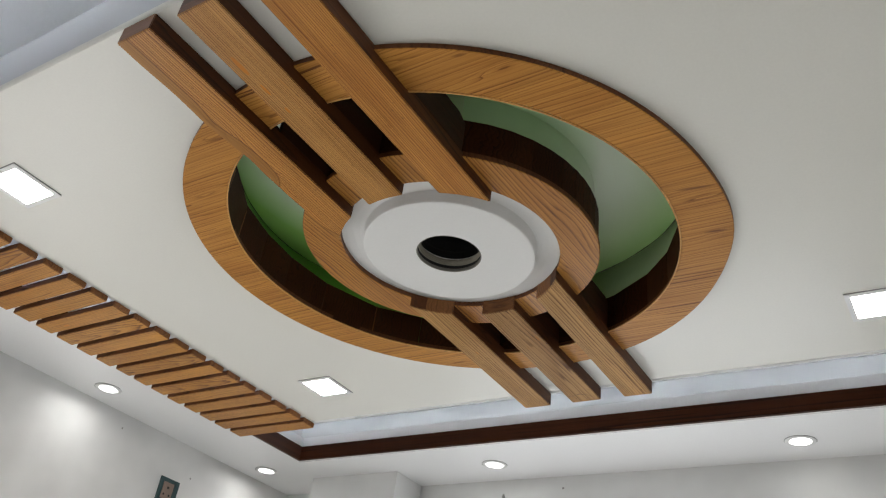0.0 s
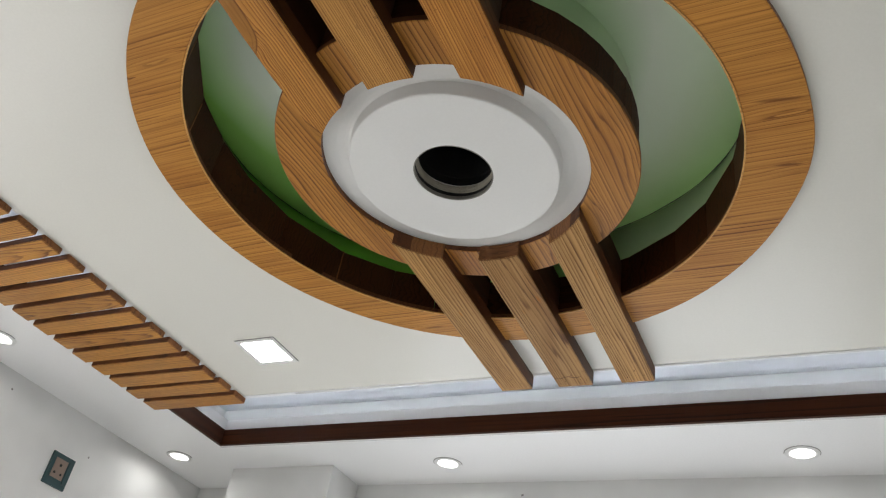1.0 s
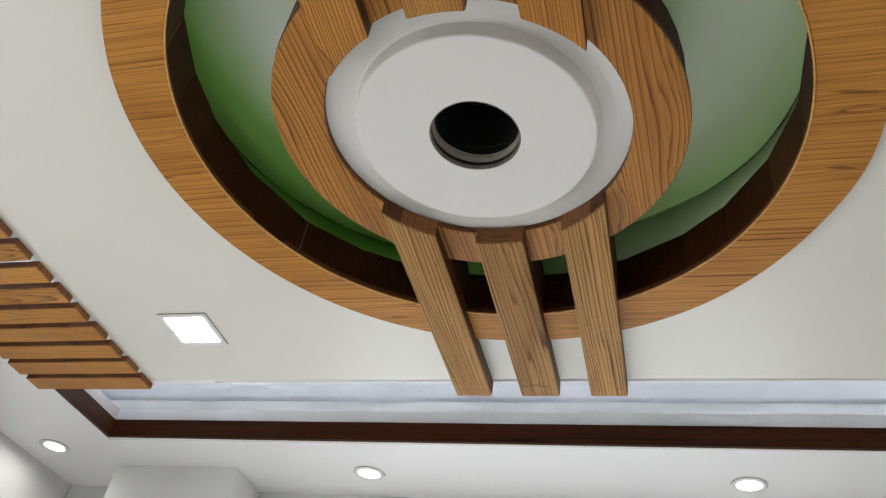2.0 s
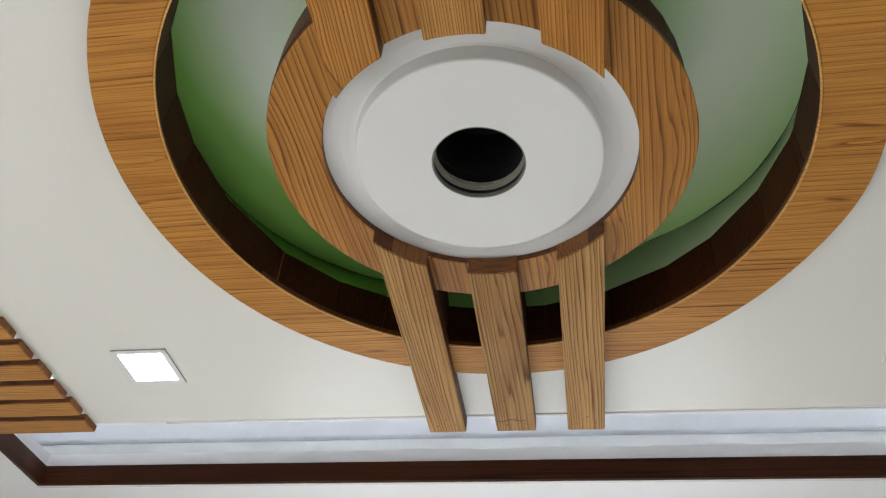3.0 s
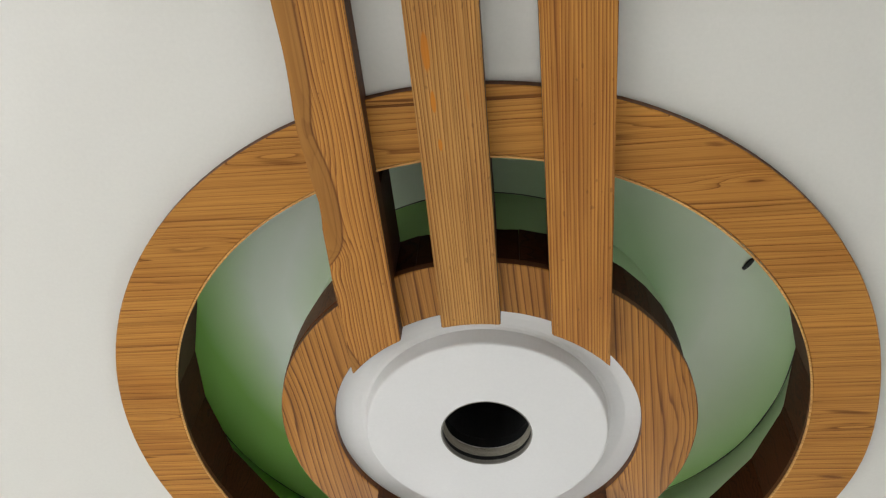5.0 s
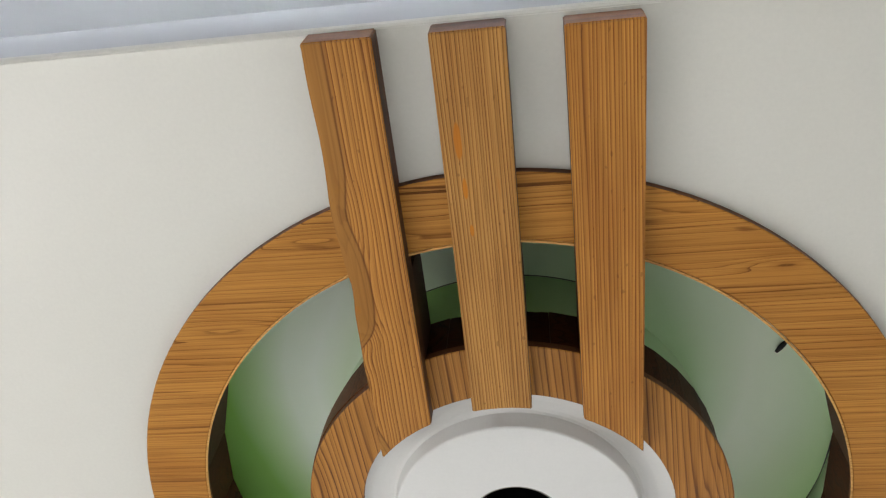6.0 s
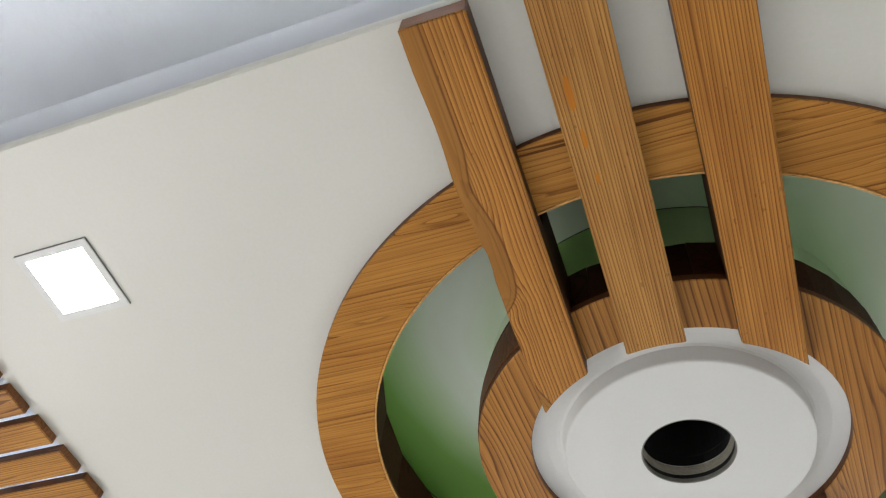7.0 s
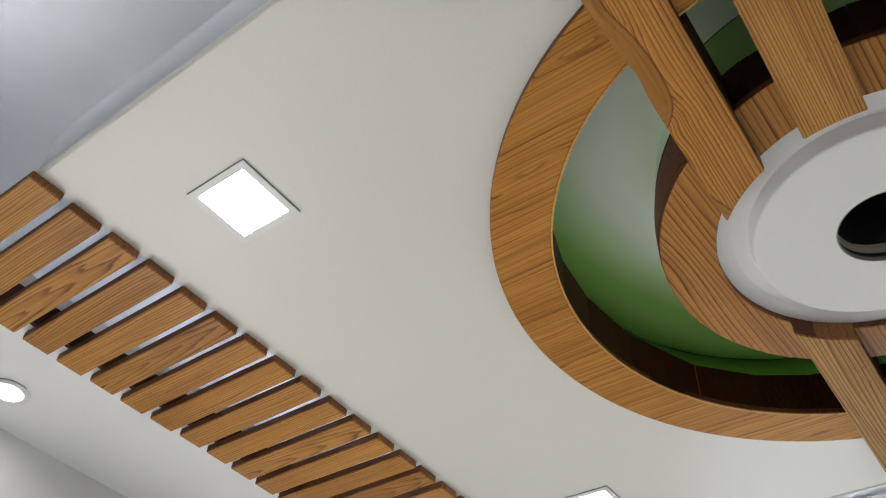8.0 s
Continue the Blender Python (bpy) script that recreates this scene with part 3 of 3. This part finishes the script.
def taper_board(r, a0, a1, z0, z1, name, mat, label):
    """A bent board whose top edge falls from z1 at its end to z0 at its start."""
    bm = lathe([(r - 0.006, 0.001), (r - 0.006, 1.0), (r, 1.0), (r, 0.001)], 20, a0, a1)
    for v in bm.verts:
        if v.co.z > 0.5:
            u = (math.degrees(math.atan2(v.co.y, v.co.x)) % 360 - a0) / (a1 - a0)
            v.co.z = z0 + (z1 - z0) * min(max(u, 0.0), 1.0) ** 1.3
    part(name, bm, mat, inner, label)


taper_board(RIO - 0.0045, 173.2, 237.8, 0.070, 0.118, "lining_board", DARK_X, "dark brown stained lining board")
taper_board(RIO + 0.0018, 181.0, 237.0, 0.020, 0.100, "bent_board", SLAT_SIDE, "reddish brown tapered bent board")
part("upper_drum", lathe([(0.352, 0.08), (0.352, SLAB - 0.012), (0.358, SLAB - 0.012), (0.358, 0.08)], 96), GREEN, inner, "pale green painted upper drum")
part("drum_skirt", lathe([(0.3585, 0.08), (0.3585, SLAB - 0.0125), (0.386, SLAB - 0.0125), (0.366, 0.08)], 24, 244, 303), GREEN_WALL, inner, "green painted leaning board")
part("joint", lathe([(0.3862, SLAB - 0.0128), (0.3862, SLAB - 0.0118), (0.3878, SLAB - 0.0118), (0.3878, SLAB - 0.0128)], 40, 244, 303), JOINT, inner, "dark open joint in the green paint")

# ---- white disc with the fan opening ----
disc = thing("plaster_disc", (XC, 0, H), "matt white stepped plaster disc with an open hole", "ceiling disc")
RH, RD, ZD = 0.082, 0.217, -0.0263
part("raised_disc", lathe([(RH, 0.014), (RH, ZD + 0.0015), (RH + 0.0015, ZD), (RD - 0.002, ZD), (RD, ZD + 0.001), (RD + 0.0012, ZD + 0.003), (RD + 0.004, 0.0065), (RD + 0.004, 0.014)], 144), DISC, disc)
rim = [(RD + 0.0042, 0.014), (RD + 0.0042, 0.0065), (RD + 0.009, 0.0085), (RD + 0.016, 0.0088), (0.250, 0.0075), (0.266, 0.0045), (0.280, 0.001), (0.345, 0.001), (0.345, 0.014)]
part("rim", lathe(rim, 144), DISC, disc, "hollowed white plaster rim")
fan = thing("fan_box", (XC, 0, H), "black open fan box with dirty cut gypsum rings", "junction box")
part("cut_ring", lathe([(RH - 0.0012, ZD + 0.0005), (RH - 0.0016, ZD + 0.009), (RH + 0.001, ZD + 0.009), (RH + 0.001, ZD + 0.0005)], 72, wobble=0.003), CEMENT, fan, "ragged cut gypsum ring")
# Black band painted in for the shaded gap between the gypsum layers.
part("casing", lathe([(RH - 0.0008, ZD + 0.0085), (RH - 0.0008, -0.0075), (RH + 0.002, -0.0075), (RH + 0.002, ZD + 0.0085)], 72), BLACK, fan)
part("cut_ring", lathe([(RH - 0.002, -0.008), (RH - 0.0035, -0.002), (RH - 0.0042, -0.0005), (RH - 0.0025, 0.0005), (RH - 0.004, 0.009), (RH + 0.02, 0.009), (RH + 0.02, 0.0045), (RH - 0.0005, 0.0045), (RH - 0.0005, -0.008)], 72, wobble=0.004), GYPSUM, fan, "ragged pale gypsum ring")
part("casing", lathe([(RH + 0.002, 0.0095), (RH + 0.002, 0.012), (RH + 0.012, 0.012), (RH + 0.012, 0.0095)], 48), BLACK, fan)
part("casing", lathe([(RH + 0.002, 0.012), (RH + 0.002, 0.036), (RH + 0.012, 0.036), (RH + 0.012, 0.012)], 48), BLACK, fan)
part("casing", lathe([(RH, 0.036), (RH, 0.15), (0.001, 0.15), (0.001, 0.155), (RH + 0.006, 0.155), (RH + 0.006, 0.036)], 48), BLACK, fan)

# ---- beams ----


def beam(x0, x1, y_out, sign, face, d0=0.0, d1=0.0):
    """A flat beam that ends on the white disc's circle; d0 and d1 shift the edges at its outer end."""
    mid = (x0 + x1) / 2
    arc = []
    for i in range(7):
        x = x0 + (x1 - x0) * i / 6
        arc.append((x - mid, sign * math.sqrt(RC ** 2 - (x - XC) ** 2) * 0.985))
    pts = [(x1 + d1 - mid, y_out), (x0 + d0 - mid, y_out)]
    if face is WAVY_WOOD:
        # live edge: a bulge and a hollow
        for i in range(30):
            y = y_out + (arc[0][1] - y_out) * (i + 0.5) / 30
            pts.append((x0 - mid - 0.004 * math.exp(-((y + 0.63) / 0.05) ** 2) + 0.006 * math.exp(-((y + 0.51) / 0.035) ** 2) + 0.0008 * math.sin(40 * y), y))
    pts = [(x, y) for x, y in arc] + pts
    bm = prism(pts, ZB, -0.0012)
    bmesh.ops.recalc_face_normals(bm, faces=bm.faces)
    bmesh.ops.bevel(bm, geom=[e for e in bm.edges if e.calc_face_angle(0) > 0.6], offset=0.0018, segments=2, affect="EDGES")
    ob = thing("ceiling_beam", (mid, 0, H), "flat oak ceiling beam with dark stained sides" if sign < 0 else "pale oak ceiling beam, grazing sheen in its colour, dark stained sides", "beam", "beams across the rings")
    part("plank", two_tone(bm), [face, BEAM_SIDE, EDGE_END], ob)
    w = (x1 - x0) / 2
    far = abs(mid) + w
    y0, y1 = math.sqrt(RIO ** 2 - far ** 2) + 0.006, math.sqrt(RI ** 2 - far ** 2) - 0.002
    out = [(y0, -0.001), (y1, -0.001), (y1, 0.082), (y1 - 0.02, 0.088), (y0 + 0.03, 0.088), (y0, 0.075)]
    for x in (-w + 0.0004, w - 0.0104):
        bm = bmesh.new()
        a = [bm.verts.new((x, sign * y, z)) for y, z in out]
        b = [bm.verts.new((x + 0.01, sign * y, z)) for y, z in out]
        bm.faces.new(a)
        bm.faces.new(b[::-1])
        for i in range(len(out)):
            j = (i + 1) % len(out)
            bm.faces.new((a[i], b[i], b[j], a[j]))
        part("web_board", bm, DARK_Y, ob, "dark brown upright board in the cavity")
    for dx, dy in () if sign < 0 else ((-0.022, 0.030), (0.024, 0.036), (0.004, 0.062)):
        bm = lathe([(0.0003, 0.0), (0.0016, 0.0), (0.0016, 0.0009), (0.0003, 0.0009)], 10)
        part("nail_head", bm, DARK_X, ob, "small dark nail head", at=(dx, y_out - sign * dy, ZB - 0.0005))
    return ob


for x0, x1, y_out, face, d0, d1 in ((-0.212, -0.1205, -0.884, WAVY_WOOD, 0, 0.001), (-0.0510, 0.0445, -0.882, MID_WOOD, 0.003, 0.0045), (0.1257, 0.219, -0.8775, BEAM_WOOD, -0.005, 0.001)):
    beam(x0, x1, y_out, -1, face, d0, d1)
for x0, x1 in ((-0.2207, -0.1277), (-0.049, 0.049), (0.1283, 0.2188)):
    pale = beam(x0, x1, 0.883, 1, SHEEN_WOOD)
    if x0 < 0 < x1:
        # a drying crack across the face near the end
        pts = [(-0.044 + 0.0052 * i, 0.832 + 0.0035 * math.sin(0.7 * i) + 0.0012 * math.sin(2.3 * i)) for i in range(15)]
        outline = pts + [(x, y - 0.0012 - 0.0012 * math.sin(math.pi * i / 14)) for i, (x, y) in list(enumerate(pts))[::-1]]
        part("crack", prism(outline, ZB - 0.0004, ZB + 0.001), BEAM_SIDE, pale, "thin dark crack across the face")

# ---- slats across the cove ----
SL0, SL1, PITCH, SW, ST = -1.562, -1.160, 0.0861, 0.0655, 0.0205
rng = random.Random(8)
for i in range(21):
    y = -0.897 + PITCH * i
    L, R = SL0 + rng.uniform(-0.004, 0.004), SL1 + rng.uniform(-0.003, 0.003)
    bm = box(L - SL0, R - SL0, 0, SW + rng.uniform(-0.001, 0.001), -ST, -0.0008)
    bmesh.ops.recalc_face_normals(bm, faces=bm.faces)
    bmesh.ops.bevel(bm, geom=bm.edges[:], offset=0.0016, segments=2, affect="EDGES")
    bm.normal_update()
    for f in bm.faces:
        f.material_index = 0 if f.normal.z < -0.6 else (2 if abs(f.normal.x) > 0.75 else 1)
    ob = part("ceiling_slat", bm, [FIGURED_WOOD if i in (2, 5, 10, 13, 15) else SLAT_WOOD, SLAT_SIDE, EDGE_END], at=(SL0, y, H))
    ob.rotation_euler.z = radians(rng.uniform(-0.25, 0.25))
    tagged(ob, "short oak slat with arched grain bridging the ceiling cove" if i in (2, 5, 10, 13, 15) else "short straight-grained oak slat bridging the ceiling cove", "slat", "slats across the cove")

# ---- lights ----


def square_light(x, y):
    t = thing("panel_light", (x, y, H), "lit square white flush panel light", "ceiling light", "square panel lights")
    o, i = 0.0705, 0.0565
    bm = bmesh.new()
    for x0, x1, y0, y1 in ((-o, o, -o, -i), (-o, o, i, o), (-o, -i, -i, i), (i, o, -i, i)):
        box(x0, x1, y0, y1, -0.0045, -0.0006, bm=bm)
    bmesh.ops.remove_doubles(bm, verts=bm.verts, dist=1e-5)
    part("frame", bm, WHITE_PLASTIC, t)
    r, pts = 0.006, []
    for cx, cy, a0 in ((i - r, i - r, 0), (-i + r, i - r, 90), (-i + r, -i + r, 180), (i - r, -i + r, 270)):
        pts += [(cx + r * math.cos(radians(a0 + s)), cy + r * math.sin(radians(a0 + s))) for s in (0, 30, 60, 90)]
    part("diffuser", prism(pts, -0.004, -0.0015), LED_SQUARE, t, "glowing white diffuser")
    # dark bars stand in for the shaded gap on two frame sides
    bm = box(-o, o + 0.0009, -o - 0.0009, -o - 0.0002, -0.003, -0.0006)
    box(o + 0.0002, o + 0.0011, -o, o, -0.003, -0.0006, bm=bm)
    part("gasket", bm, DARK_GAP, t, "dark strip in place of the shaded gap along the frame")
    return t


first = square_light(-0.903, -0.637)
for x, y in ((-0.889, 0.614), (0.9, 0.614), (0.9, -0.637)):
    copy_thing(first, pose(x, y, H))


def round_light(x, y):
    t = thing("downlight", (x, y, H), "lit round white recessed downlight", "ceiling light", "round downlights")
    part("rim", lathe([(0.036, -0.001), (0.037, -0.004), (0.042, -0.0055), (0.05, -0.0035), (0.0515, -0.0006), (0.036, -0.0006)], 48), WHITE_PLASTIC, t)
    part("diffuser", lathe([(0.0005, -0.0035), (0.0365, -0.003), (0.0365, -0.0008), (0.0005, -0.0008)], 40), LED_ROUND, t, "glowing white diffuser")
    # dark arc stands in for the shaded gap at the rim
    part("gasket", lathe([(0.0515, -0.0022), (0.053, -0.0022), (0.053, -0.0006), (0.0515, -0.0006)], 40, 180, 380), DARK_GAP, t, "dark strip in place of the shaded gap at the rim")
    return t


def down_beam(x, y, watts):
    """The narrow beam of a downlight's lens."""
    beam_lamp = bpy.data.lights.new("downlight_beam", "AREA")
    beam_lamp.shape, beam_lamp.size, beam_lamp.energy, beam_lamp.spread, beam_lamp.color = "DISK", 0.07, watts, radians(168), (1.0, 0.985, 0.96)
    new("downlight_beam", beam_lamp).location = (x, y, H - 0.007)


first = round_light(-0.656, 1.463)
down_beam(-0.656, 1.463, 0.3)
for x, y in ((0.535, 1.47), (-1.796, 1.314), (-1.795, 0.375), (-1.794, -0.531)):
    copy_thing(first, pose(x, y, H))
    down_beam(x, y, 0.2 if y > 1.4 else 0.6)

# Unseen glowing strips, added to brighten the slab over the cove.
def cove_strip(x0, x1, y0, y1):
    ob = part("led_strip", box(x0, x1, y0, y1, H + B + 0.0002, H + B + 0.004), COVE_GLOW)
    return tagged(ob, "unseen glowing cool white strip added on the cove ledge", "light strip", "cove light strips")


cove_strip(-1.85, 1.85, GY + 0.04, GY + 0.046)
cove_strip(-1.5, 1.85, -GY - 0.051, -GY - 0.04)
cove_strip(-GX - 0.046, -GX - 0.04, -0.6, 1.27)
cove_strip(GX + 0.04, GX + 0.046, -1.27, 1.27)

# ---- small things ----
sock = thing("wall_socket", (-RX, 0.915, H - 0.228), "dark teal wall socket with a brown face", "socket")
part("plate", box(0, 0.009, -0.051, 0.051, -0.058, 0.058, 0.002), TEAL, sock)
face = part("face", box(0.0085, 0.012, -0.034, 0.022, -0.03, 0.04, 0.001), BEIGE, sock, "brown beige socket face")
for y, z, r in ((-0.006, 0.018, 0.0055), (-0.022, -0.012, 0.0045), (0.008, -0.012, 0.0045)):
    bm = lathe([(0.0003, 0.0), (r, 0.0), (r, 0.001), (0.0003, 0.001)], 16)
    bmesh.ops.rotate(bm, verts=bm.verts, matrix=Matrix.Rotation(radians(90), 3, "Y"))
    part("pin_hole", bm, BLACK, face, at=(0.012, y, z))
part("side_rocker", box(0.0085, 0.0115, 0.028, 0.044, -0.04, 0.045, 0.001), TEAL, sock)


def wall_mark(at, size, axis):
    bm = bmesh.new()
    bmesh.ops.create_icosphere(bm, subdivisions=2, radius=size)
    for v in bm.verts:
        v.co *= 1 + 0.5 * noise.noise(v.co / size * 1.3 + Vector(at))
        v.co[axis] *= 0.5
    return tagged(part("nail", bm, DARK_GAP, at=at), "small dark nail in the wall plaster", "nail", "nails in the walls")


wall_mark((-0.43, RY1, H - 0.05), 0.005, 1)
wall_mark((-RX, 0.6, H - 0.06), 0.004, 0)
wall_mark((-RX, 1.02, H - 0.13), 0.004, 0)
hook = prism([(-0.010, -0.03), (0.010, -0.03), (0.006, -0.012), (0.0015, 0.004), (-0.002, 0.0), (-0.006, -0.014)], 0, 0.006, 0.001)
bmesh.ops.rotate(hook, verts=hook.verts, matrix=Matrix.Rotation(radians(90), 3, "X"))
tagged(part("wall_hook", hook, DARK_GAP, at=(-0.706, RY1 - 0.0005, H - 0.064)), "small dark metal hook on the wall", "hook")
bm = lathe([(0.0005, 0), (0.003, 0.001), (0.0048, 0.012), (0.0045, 0.022), (0.0032, 0.027), (0.0022, 0.038), (0.0005, 0.039)], 12)
bmesh.ops.rotate(bm, verts=bm.verts, matrix=Matrix.Rotation(radians(90), 3, "Y") )
bmesh.ops.rotate(bm, verts=bm.verts, matrix=Matrix.Rotation(radians(-55), 3, "Z"))
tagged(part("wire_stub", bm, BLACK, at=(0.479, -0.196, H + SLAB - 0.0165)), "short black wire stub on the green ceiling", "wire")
